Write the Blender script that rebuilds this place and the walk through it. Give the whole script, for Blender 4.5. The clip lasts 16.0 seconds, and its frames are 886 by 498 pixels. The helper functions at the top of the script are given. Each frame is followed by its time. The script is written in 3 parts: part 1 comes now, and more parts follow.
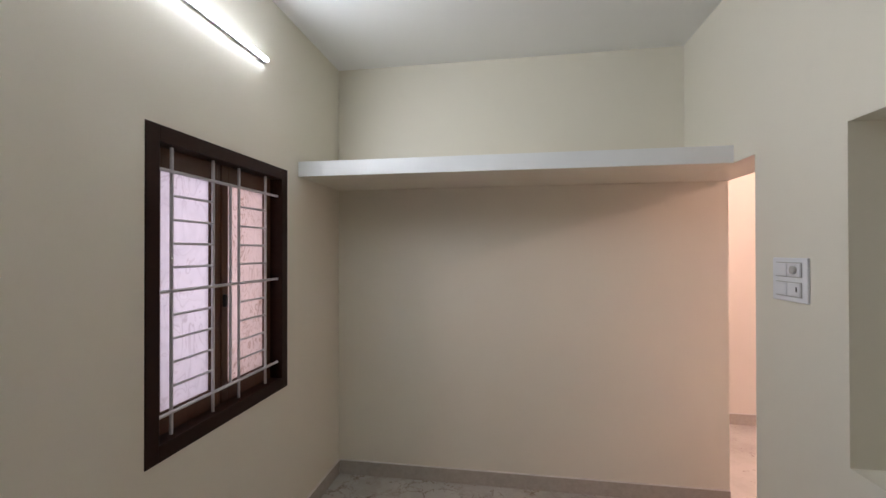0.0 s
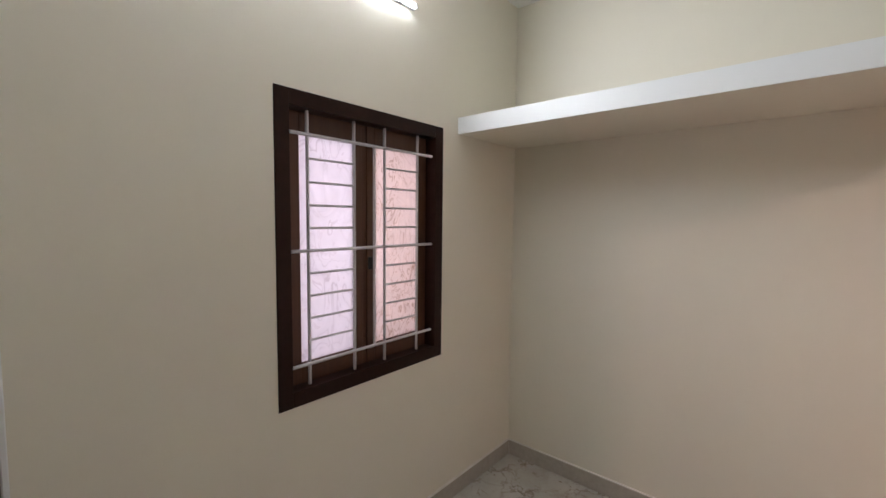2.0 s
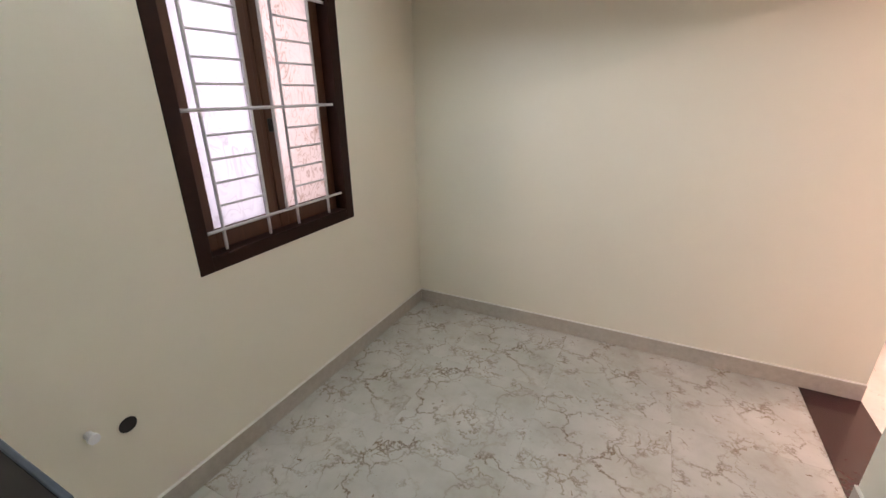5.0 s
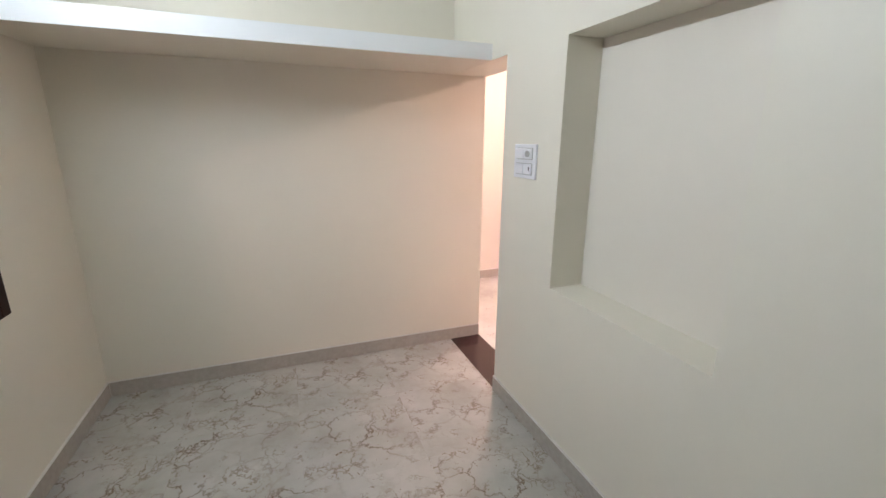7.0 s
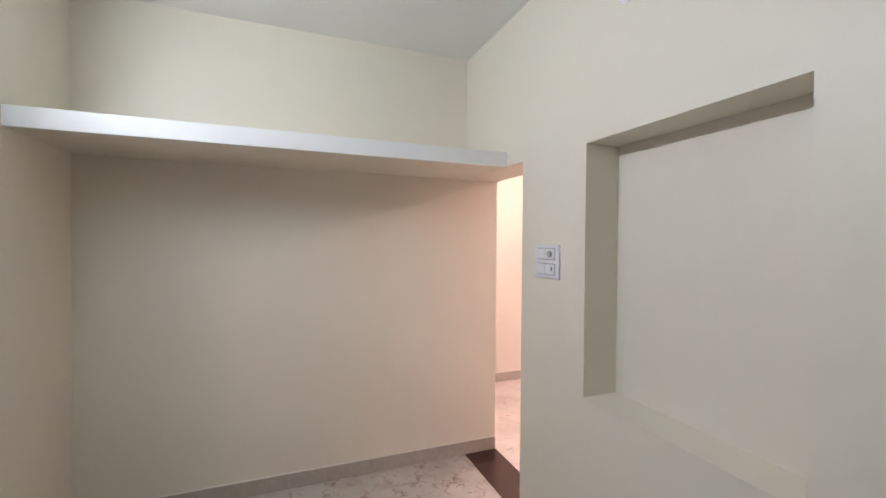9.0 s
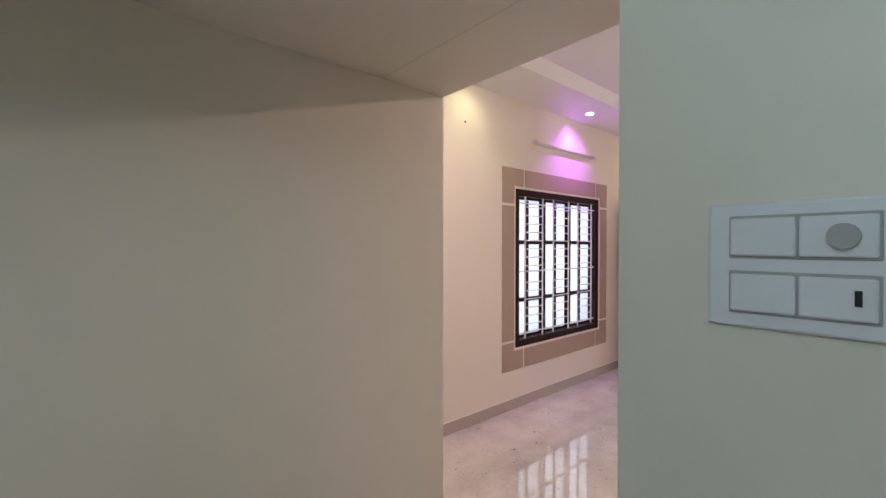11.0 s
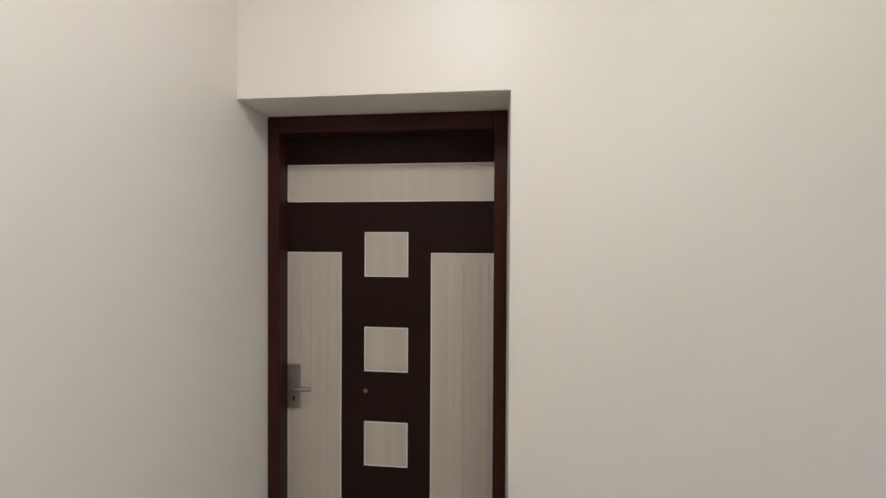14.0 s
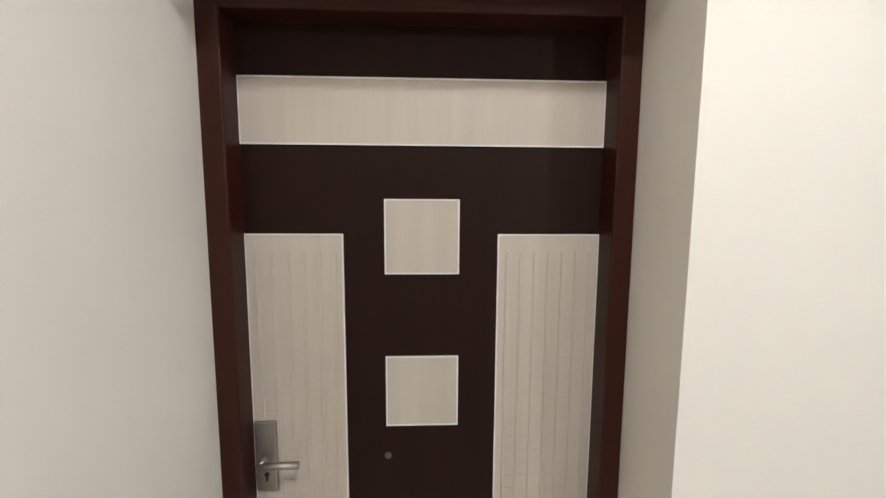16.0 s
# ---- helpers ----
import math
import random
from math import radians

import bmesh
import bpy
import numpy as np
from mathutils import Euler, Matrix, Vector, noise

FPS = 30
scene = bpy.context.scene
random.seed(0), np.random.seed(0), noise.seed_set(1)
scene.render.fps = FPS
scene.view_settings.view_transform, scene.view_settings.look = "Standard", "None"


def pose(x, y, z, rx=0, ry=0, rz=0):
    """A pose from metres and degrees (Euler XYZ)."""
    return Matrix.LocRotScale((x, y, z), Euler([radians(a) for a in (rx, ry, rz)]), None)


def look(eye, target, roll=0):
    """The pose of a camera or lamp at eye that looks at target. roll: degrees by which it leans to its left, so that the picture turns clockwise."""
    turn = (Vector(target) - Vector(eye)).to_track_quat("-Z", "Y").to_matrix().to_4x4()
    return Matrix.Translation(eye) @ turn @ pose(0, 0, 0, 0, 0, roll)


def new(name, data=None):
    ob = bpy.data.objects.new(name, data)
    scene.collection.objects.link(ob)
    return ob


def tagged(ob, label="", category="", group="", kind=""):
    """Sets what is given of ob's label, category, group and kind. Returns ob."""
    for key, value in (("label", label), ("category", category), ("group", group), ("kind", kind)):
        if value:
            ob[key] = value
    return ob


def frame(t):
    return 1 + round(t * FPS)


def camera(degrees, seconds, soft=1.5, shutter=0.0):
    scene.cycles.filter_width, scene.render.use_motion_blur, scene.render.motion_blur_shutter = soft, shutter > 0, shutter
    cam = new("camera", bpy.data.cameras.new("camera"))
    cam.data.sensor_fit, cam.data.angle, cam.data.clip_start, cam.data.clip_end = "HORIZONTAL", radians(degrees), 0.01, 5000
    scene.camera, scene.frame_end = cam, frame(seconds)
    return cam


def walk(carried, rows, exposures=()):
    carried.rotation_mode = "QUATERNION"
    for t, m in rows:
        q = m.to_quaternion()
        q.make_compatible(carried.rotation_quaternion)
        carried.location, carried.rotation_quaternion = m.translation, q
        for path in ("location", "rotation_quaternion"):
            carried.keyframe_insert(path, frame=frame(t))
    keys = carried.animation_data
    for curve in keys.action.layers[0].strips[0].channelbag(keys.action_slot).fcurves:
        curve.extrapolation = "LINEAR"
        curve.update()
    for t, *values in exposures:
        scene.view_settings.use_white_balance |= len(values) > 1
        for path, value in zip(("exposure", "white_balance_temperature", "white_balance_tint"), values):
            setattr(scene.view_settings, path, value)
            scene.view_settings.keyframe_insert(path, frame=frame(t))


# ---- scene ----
cam = camera(93.6, 16.0)
PATH = [
    (0, (1.268, -2.974, 1.661), (0.954, -0.999, 1.672), -0.1),
    (0.5, (1.309, -2.842, 1.658), (0.756, -0.92, 1.666), 0.0),
    (1, (1.43, -2.703, 1.664), (0.616, -0.877, 1.662), 0.1),
    (1.5, (1.484, -2.576, 1.644), (0.397, -0.898, 1.598), 0.4),
    (2, (1.486, -2.463, 1.643), (0.187, -0.949, 1.499), 0.6),
    (2.5, (1.551, -2.419, 1.639), (0.126, -1.049, 1.336), 0.8),
    (3, (1.633, -2.392, 1.614), (0.169, -1.113, 1.143), 0.5),
    (3.2, (1.667, -2.378, 1.577), (0.187, -1.135, 1.064), 0.2),
    (5.3, (1.478, -2.668, 1.555), (0.878, -0.911, 0.812), -0.2),
    (5.5, (1.442, -2.727, 1.581), (1.036, -0.923, 0.818), 0.3),
    (6, (1.394, -2.88, 1.603), (1.465, -1.024, 0.862), 0.4),
    (6.5, (1.237, -2.989, 1.619), (1.709, -1.164, 0.954), 0.5),
    (7, (1.183, -3.037, 1.641), (1.875, -1.228, 1.142), 0.4),
    (7.5, (1.189, -3.069, 1.664), (1.949, -1.245, 1.358), 0.3),
    (8, (1.167, -3.087, 1.671), (1.927, -1.244, 1.51), 0.4),
    (8.5, (1.108, -3.059, 1.662), (1.846, -1.201, 1.587), 0.3),
    (9, (1.096, -2.917, 1.641), (1.82, -1.052, 1.608), 0.4),
    (9.5, (1.183, -2.529, 1.638), (1.94, -0.678, 1.615), 0.4),
    (9.7, (1.214, -2.366, 1.625), (2.012, -0.533, 1.606), 0.3),
    (11.8, (2.153, -0.6, 1.568), (3.609, 0.771, 1.545), 0.1),
    (12, (2.291, -0.505, 1.573), (3.72, 0.894, 1.541), 0.1),
    (12.2, (2.443, -0.399, 1.59), (3.812, 1.059, 1.562), 0.1),
    (12.5, (2.635, -0.285, 1.584), (3.858, 1.297, 1.553), 0.2),
    (13, (2.926, -0.093, 1.625), (3.692, 1.754, 1.58), 0.2),
    (13.5, (3.189, 0.025, 1.614), (3.364, 2.017, 1.583), 0.1),
    (14, (3.243, 0.102, 1.634), (3.029, 2.091, 1.61), 0.3),
    (14.5, (3.096, 0.318, 1.676), (2.812, 2.298, 1.663), 0.4),
    (15, (2.958, 0.499, 1.699), (2.809, 2.493, 1.71), 0.4),
    (15.5, (2.902, 0.664, 1.712), (2.879, 2.664, 1.68), 0.3),
    (16, (2.862, 0.726, 1.674), (2.946, 2.711, 1.446), 0.3),
]
EXPOSURES = [(0, 1.55, 6450, 16), (1.5, 1.65, 6450, 16), (2.5, 2.1, 6600, 16), (3, 2.45, 6600, 15), (5.5, 2.35, 6250, 11), (6.5, 2.4, 6050, 11), (7, 2.18, 6100, 12), (8, 1.97, 6200, 15), (9.7, 1.88, 6300, 16), (11.8, 0.62, 5150, -13), (12.5, 0.56, 5080, -14), (13, 0.9, 4750, -16), (13.5, 1.0, 4600, -20), (14.5, 1.32, 4500, -22), (15.5, 1.52, 4450, -23), (16, 1.72, 4500, -22)]
walk(cam, [(t, look(eye, target, roll)) for t, eye, target, roll in PATH], EXPOSURES)

# ---- world, sun, large lights ----
world = bpy.data.worlds.new("world")
scene.world = world
world.use_nodes = True
_sky = world.node_tree.nodes.new("ShaderNodeTexSky")
_sky.sky_type, _sky.sun_disc, _sky.sun_elevation, _sky.sun_rotation = "NISHITA", False, radians(68), radians(250)
world.node_tree.links.new(_sky.outputs[0], world.node_tree.nodes["Background"].inputs[0])
world.node_tree.nodes["Background"].inputs[1].default_value = 0.15


def lamp(name, kind, m, energy, color, size=0.1, size_y=0.0):
    """A lamp: a sun of that angular size, a spot of that cone, or an area (a disk without size_y)."""
    data = bpy.data.lights.new(name, kind)
    data.energy, data.color = energy, color
    if kind == "SUN":
        data.angle = radians(size)
    elif kind == "SPOT":
        data.spot_size, data.spot_blend, data.shadow_soft_size = radians(size), 1.0, 0.03
    elif kind == "AREA":
        data.shape, data.size = ("RECTANGLE" if size_y else "DISK"), size
        if size_y:
            data.size_y = size_y
    ob = new(name, data)
    ob.matrix_basis = m
    return ob


SUN_TO = Vector((math.cos(radians(68)) * math.cos(radians(20)), math.cos(radians(68)) * math.sin(radians(20)), -math.sin(radians(68))))
lamp("sun", "SUN", look((0, 0, 20), Vector((0, 0, 20)) + SUN_TO), 3.1, (1, 0.95, 0.87), 0.5)
# daylight at the two frosted windows
lamp("window_daylight", "AREA", look((-0.5, -1.2, 1.6), (0, -1.2, 1.5)), 1.6, (0.95, 0.93, 1.0), 1.0, 1.3)
lamp("window_daylight", "AREA", look((5.6, 2.1, 1.5), (5.6, 1.4, 1.4)), 6.5, (1.0, 0.97, 1.0), 1.6, 1.6)

WARM = (1.0, 0.67, 0.58)

# ---- materials ----


class Nodes:
    """A small builder for node materials."""

    def __init__(self, name):
        self.m = bpy.data.materials.new(name)
        self.m.use_nodes = True
        self.t = self.m.node_tree
        self.b = self.t.nodes["Principled BSDF"]
        self.out = self.t.nodes["Material Output"]
        self.co = self.n("ShaderNodeTexCoord").outputs["Object"]

    def n(self, kind):
        return self.t.nodes.new(kind)

    def vector(self, operation):
        node = self.n("ShaderNodeVectorMath")
        node.operation = operation
        return node

    def edges(self, scale, co):
        """Distance to the borders of a cell pattern."""
        v = self.n("ShaderNodeTexVoronoi")
        v.feature = "DISTANCE_TO_EDGE"
        v.inputs["Scale"].default_value = scale
        self.l(co, v.inputs["Vector"])
        return v.outputs["Distance"]

    def l(self, a, b):
        self.t.links.new(a, b)

    def noise(self, scale, detail=4, rough=0.55, co=None, distortion=0.0):
        x = self.n("ShaderNodeTexNoise")
        self.l(co or self.co, x.inputs["Vector"])
        x.inputs["Scale"].default_value, x.inputs["Detail"].default_value, x.inputs["Roughness"].default_value = scale, detail, rough
        x.inputs["Distortion"].default_value = distortion
        return x.outputs["Fac"]

    def ramp(self, fac, stops):
        r = self.n("ShaderNodeValToRGB")
        while len(r.color_ramp.elements) < len(stops):
            r.color_ramp.elements.new(0.5)
        for e, (p, c) in zip(r.color_ramp.elements, stops):
            e.position, e.color = p, (*c, 1) if len(c) == 3 else c
        self.l(fac, r.inputs[0])
        return r.outputs[0]

    def mix(self, fac, a, b, blend="MIX"):
        x = self.n("ShaderNodeMix")
        x.data_type, x.blend_type = "RGBA", blend
        for socket, value in ((x.inputs[0], fac), (x.inputs[6], a), (x.inputs[7], b)):
            if isinstance(value, (int, float)):
                socket.default_value = value
            elif isinstance(value, tuple):
                socket.default_value = (*value, 1)
            else:
                self.l(value, socket)
        return x.outputs[2]

    def scaled(self, x, y, z):
        p = self.n("ShaderNodeMapping")
        p.inputs["Scale"].default_value = (x, y, z)
        self.l(self.co, p.inputs["Vector"])
        return p.outputs[0]

    def bump(self, height, strength, distance):
        x = self.n("ShaderNodeBump")
        x.inputs["Strength"].default_value, x.inputs["Distance"].default_value = strength, distance
        self.l(height, x.inputs["Height"])
        self.l(x.outputs[0], self.b.inputs["Normal"])

    def set(self, color=None, rough=0.5, metal=0.0, spec=0.5, coat=0.0):
        self.b.inputs["Coat Weight"].default_value = coat
        if color is not None:
            if isinstance(color, tuple):
                self.b.inputs["Base Color"].default_value = (*color, 1)
            else:
                self.l(color, self.b.inputs["Base Color"])
        if isinstance(rough, (int, float)):
            self.b.inputs["Roughness"].default_value = rough
        else:
            self.l(rough, self.b.inputs["Roughness"])
        self.b.inputs["Metallic"].default_value = metal
        self.b.inputs["Specular IOR Level"].default_value = spec
        return self.m


def paint(name, c, vary=0.04, rough=0.46):
    """Roller-applied wall paint: faint patches and a fine orange-peel relief."""
    k = Nodes(name)
    d = tuple(v * (1 - vary) for v in c)
    col = k.mix(k.noise(1.3, 5), c, d)
    col = k.mix(k.ramp(k.noise(9, 6), [(0.62, (0, 0, 0)), (0.8, (0.25, 0.25, 0.25))]), col, tuple(v * 0.9 for v in c))
    m = k.set(col, rough, spec=0.5)
    k.bump(k.noise(160, 3), 0.12, 0.002)
    return m


def wood(name, dark, light, axis=2, rough=0.35, scale=1.0, spec=0.5):
    k = Nodes(name)
    s = [30 * scale] * 3
    s[axis] = 1.6 * scale
    co = k.scaled(*s)
    g = k.noise(1, 8, 0.6, co, 0.15)
    mid = tuple((a + b) / 2 for a, b in zip(dark, light))
    col = k.ramp(g, [(0.2, dark), (0.8, light)])
    col = k.mix(k.ramp(k.noise(3, 5), [(0.25, (0, 0, 0)), (0.85, (0.6, 0.6, 0.6))]), col, mid)
    m = k.set(col, k.ramp(k.noise(12), [(0.3, (rough * 0.8,) * 3), (0.7, (rough * 1.3,) * 3)]), spec=spec)
    k.bump(g, 0.05, 0.0006)
    return m


def marble(name, veins, pale=1.0, gloss=1.0, spec=0.5, coat=0.0, prints=0):
    """Polished vitrified floor tile with a crackle of brown veins."""
    k = Nodes(name)
    if prints:
        pick = k.n("ShaderNodeMath")
        pick.operation = "MULTIPLY"
        k.l(k.n("ShaderNodeObjectInfo").outputs["Random"], pick.inputs[0])
        pick.inputs[1].default_value = prints
        whole = k.n("ShaderNodeMath")
        whole.operation = "FLOOR"
        k.l(pick.outputs[0], whole.inputs[0])
        move = k.vector("MULTIPLY_ADD")
        k.l(whole.outputs[0], move.inputs[0])
        move.inputs[1].default_value = (3.7, 5.3, 0.0)
        k.l(k.co, move.inputs[2])
        k.co = move.outputs[0]
    warp = k.n("ShaderNodeTexNoise")
    k.l(k.co, warp.inputs["Vector"])
    warp.inputs["Scale"].default_value, warp.inputs["Detail"].default_value, warp.inputs["Roughness"].default_value = 4.5, 9, 0.62
    shift = k.vector("MULTIPLY_ADD")
    k.l(warp.outputs["Color"], shift.inputs[0])
    shift.inputs[1].default_value = (0.42, 0.42, 0.42)
    k.l(k.co, shift.inputs[2])

    def crack(scale, width):
        return k.ramp(k.edges(scale, shift.outputs[0]), [(0.0, (1, 1, 1)), (width * 0.4, (0.55, 0.55, 0.55)), (width, (0, 0, 0))])
    base = k.ramp(k.noise(3.0, 7, 0.6), [(0.3, tuple(v * pale for v in (0.455, 0.43, 0.38))), (0.5, tuple(v * pale for v in (0.55, 0.53, 0.485))), (0.72, tuple(v * pale for v in (0.64, 0.615, 0.57)))])
    where = k.ramp(k.noise(2.6, 5), [(0.45, (0.08 * veins,) * 3), (0.60, (veins, veins, veins))])
    where2 = k.ramp(k.noise(5.3, 4), [(0.50, (0, 0, 0)), (0.60, (0.9 * veins,) * 3)])
    a = k.mix(1.0, crack(4.3, 0.036), where, "MULTIPLY")
    b = k.mix(1.0, crack(10.0, 0.07), where2, "MULTIPLY")
    halo = k.mix(1.0, crack(4.3, 0.12), k.ramp(k.noise(3.6, 4), [(0.4, (0, 0, 0)), (0.62, (0.32 * veins,) * 3)]), "MULTIPLY")
    base = k.mix(halo, base, tuple(v * pale for v in (0.40, 0.34, 0.26)))
    col = k.mix(a, base, (0.15, 0.10, 0.058))
    col = k.mix(b, col, (0.22, 0.165, 0.105))
    spots = k.ramp(k.noise(19, 5, 0.6, None, 1.2), [(0.665, (0, 0, 0)), (0.685, (0.9, 0.9, 0.9))])
    col = k.mix(spots, col, (0.19, 0.125, 0.075))
    return k.set(col, k.ramp(k.noise(6), [(0.3, (0.05 * gloss,) * 3), (0.8, (0.11 * gloss,) * 3)]), spec=spec, coat=coat)


def plain(name, c, rough=0.5, metal=0.0, vary=0.12, spec=0.5):
    k = Nodes(name)
    col = k.mix(k.noise(35, 4), c, tuple(v * (1 - vary) for v in c))
    m = k.set(col, rough, metal, spec)
    k.bump(k.noise(220, 2), 0.05, 0.001)
    return m


def glow(name, c, strength):
    k = Nodes(name)
    k.set((0.8, 0.8, 0.8), 0.4)
    k.b.inputs["Emission Color"].default_value = (*c, 1)
    k.b.inputs["Emission Strength"].default_value = strength
    return k.m


def frosted(name, tint, lines, swirl=1.0, ink=(0.38, 0.27, 0.24)):
    """Figured obscure glass that lets daylight through, with wavy embossed sprays."""
    k = Nodes(name)
    tr = k.n("ShaderNodeBsdfTranslucent")
    gl = k.n("ShaderNodeBsdfGlossy")
    gl.inputs["Roughness"].default_value = 0.15
    mixer = k.n("ShaderNodeMixShader")
    mixer.inputs[0].default_value = 0.07
    flow = k.noise(1, 2, 0.5, k.scaled(*([11 * swirl] * 2 + [7 * swirl])), 1.4)
    band = k.n("ShaderNodeMath")
    band.operation = "PINGPONG"
    k.l(flow, band.inputs[0])
    band.inputs[1].default_value = 0.085
    edge = k.ramp(band.outputs[0], [(0.0, (lines,) * 3), (0.012, (lines * 0.5,) * 3), (0.028, (0, 0, 0))])
    patch = k.ramp(k.noise(3.5, 2), [(0.40, (0, 0, 0)), (0.58, (1, 1, 1))])
    fac = k.mix(1.0, edge, patch, "MULTIPLY")
    cloud = k.ramp(flow, [(0.3, tint), (0.5, tuple(c * 0.86 for c in tint)), (0.7, tint)])
    col = k.mix(fac, k.mix(k.noise(4), tint, cloud), ink)
    k.l(col, tr.inputs["Color"])
    k.l(tr.outputs[0], mixer.inputs[1])
    k.l(gl.outputs[0], mixer.inputs[2])
    k.l(mixer.outputs[0], k.out.inputs["Surface"])
    return k.m


CREAM = paint("cream_wall_paint", (0.80, 0.755, 0.645))
HALL = paint("hall_wall_paint", (0.80, 0.75, 0.655))
CEIL = paint("ceiling_paint", (0.86, 0.86, 0.85), 0.03)
WHITE = paint("white_enamel", (0.83, 0.84, 0.84), 0.05, 0.4)
MARBLE = marble("polished_marble_tile", 1.0, 0.87, prints=4)
GROUT = plain("cream_grout", (0.44, 0.41, 0.36), 0.8)
MARBLE_HALL = marble("polished_hall_marble_tile", 0.2, 1.18, 0.22, 1.0, 1.0)
SKIRT = plain("skirting_tile", (0.53, 0.48, 0.42), 0.2, vary=0.3)
MAHOG = plain("mahogany_polish", (0.030, 0.0105, 0.0065), 0.42, vary=0.45, spec=0.16)
MAHOG_RED = plain("reddish_mahogany", (0.040, 0.0115, 0.006), 0.4, vary=0.4, spec=0.18)
SASHWOOD = wood("brown_sash_wood", (0.05, 0.016, 0.007), (0.115, 0.042, 0.017), 2, 0.4)
WENGE = wood("dark_laminate", (0.013, 0.0062, 0.0045), (0.020, 0.0092, 0.0064), 2, 0.5, 1.0, 0.1)
ASH = wood("pale_ash_laminate", (0.42, 0.37, 0.30), (0.56, 0.505, 0.42), 2, 0.45, 0.7)
TEAK = wood("varnished_teak", (0.30, 0.152, 0.042), (0.48, 0.265, 0.085), 2, 0.35)
TEAKDARK = wood("teak_frame", (0.10, 0.045, 0.010), (0.21, 0.108, 0.026), 2, 0.35)
GROOVE = plain("carved_groove_stain", (0.16, 0.062, 0.022), 0.5)
BARS = plain("pale_grey_enamel", (0.62, 0.60, 0.62), 0.4)
BARSWHITE = plain("white_bar_enamel", (0.78, 0.78, 0.78), 0.35)
GRANITE = plain("black_granite", (0.022, 0.018, 0.02), 0.12, vary=0.6)
EDGEGRAN = plain("sawn_granite_edge", (0.10, 0.12, 0.15), 0.4, vary=0.5)
THRESH = plain("maroon_granite", (0.055, 0.02, 0.018), 0.15, vary=0.5)
BROWNTILE = plain("brown_wall_tile", (0.27, 0.205, 0.155), 0.3, vary=0.35)
GREYTILE = plain("grey_border_tile", (0.33, 0.32, 0.28), 0.3)
STONE = paint("pinkish_stone_band", (0.43, 0.335, 0.255), 0.14, 0.7)
STEEL = plain("satin_steel", (0.36, 0.33, 0.29), 0.42, 0.9)
BLACKMETAL = plain("antique_black_metal", (0.03, 0.027, 0.025), 0.4, 0.6)
PLASTIC = plain("white_plastic", (0.80, 0.80, 0.82), 0.3, vary=0.05)
GREYPLASTIC = plain("grey_plastic", (0.45, 0.44, 0.42), 0.35)
# near-black for small fittings, and for shade inside holes put into colour
DARK = plain("dark_hole_shade_and_fittings", (0.02, 0.018, 0.016), 0.8)
BEAD = plain("pale_edge_bead", (0.78, 0.75, 0.70), 0.3)
BOXPAINT = plain("grey_steel_box", (0.36, 0.34, 0.31), 0.4, 0.3)
OUTWALL = paint("white_lime_wash", (0.83, 0.80, 0.81), 0.08, 0.8)
SALMON = paint("salmon_outer_paint", (0.75, 0.56, 0.47), 0.1, 0.8)
PORCH = wood("wood_look_porch_tile", (0.12, 0.085, 0.09), (0.24, 0.185, 0.19), 1, 0.45, 0.5)
GROUND = plain("concrete_ground", (0.35, 0.33, 0.30), 0.9, vary=0.3)
LEAF = plain("green_glass_paint", (0.34, 0.55, 0.06), 0.4, vary=0.3)
STEM = plain("brown_glass_paint", (0.27, 0.25, 0.24), 0.4)
FROST1 = frosted("figured_glass", (0.95, 0.91, 0.95), 0.45, 0.8, (0.52, 0.45, 0.47))
# same glass as FROST1; the salmon light from behind is put into its tint
FROSTP = frosted("figured_glass_salmon_cast", (0.90, 0.79, 0.76), 0.8, 1.2, (0.45, 0.30, 0.22))
FROST2 = frosted("frosted_glass", (0.91, 0.86, 0.86), 0.25, 0.7, (0.5, 0.52, 0.55))
FROST3 = frosted("etched_sidelight_glass", (0.90, 0.90, 0.89), 0.0)
TUBE = glow("tube_glow", (0.84, 0.93, 1.0), 11)
LEDWARM = glow("warm_led_glow", (1.0, 0.86, 0.6), 12)
LEDVIOLET = glow("violet_led_glow", (0.9, 0.55, 1.0), 14)

# ---- mesh helpers ----


def box(bm, x0, x1, y0, y1, z0, z1, bevel=0.0):
    """A box, bevelled if asked, added to bm."""
    r = bmesh.ops.create_cube(bm, size=1.0)
    bmesh.ops.transform(bm, verts=r["verts"], matrix=Matrix.Translation(((x0 + x1) / 2, (y0 + y1) / 2, (z0 + z1) / 2)) @ Matrix.Diagonal((abs(x1 - x0), abs(y1 - y0), abs(z1 - z0), 1)))
    if bevel:
        edges = {e for v in r["verts"] for e in v.link_edges}
        bmesh.ops.bevel(bm, geom=list(edges), offset=bevel, segments=2, affect="EDGES", profile=0.5)
    return bm


def boxed(*a, bevel=0.0):
    return box(bmesh.new(), *a, bevel=bevel)


def rod(bm, a, b, r, sides=10):
    """A round bar from a to b, added to bm."""
    a, b = Vector(a), Vector(b)
    m = Matrix.Translation((a + b) / 2) @ (b - a).to_track_quat("Z", "Y").to_matrix().to_4x4()
    bmesh.ops.create_cone(bm, cap_ends=True, segments=sides, radius1=r, radius2=r, depth=(b - a).length, matrix=m)
    return bm


def rodded(*a, **k):
    return rod(bmesh.new(), *a, **k)


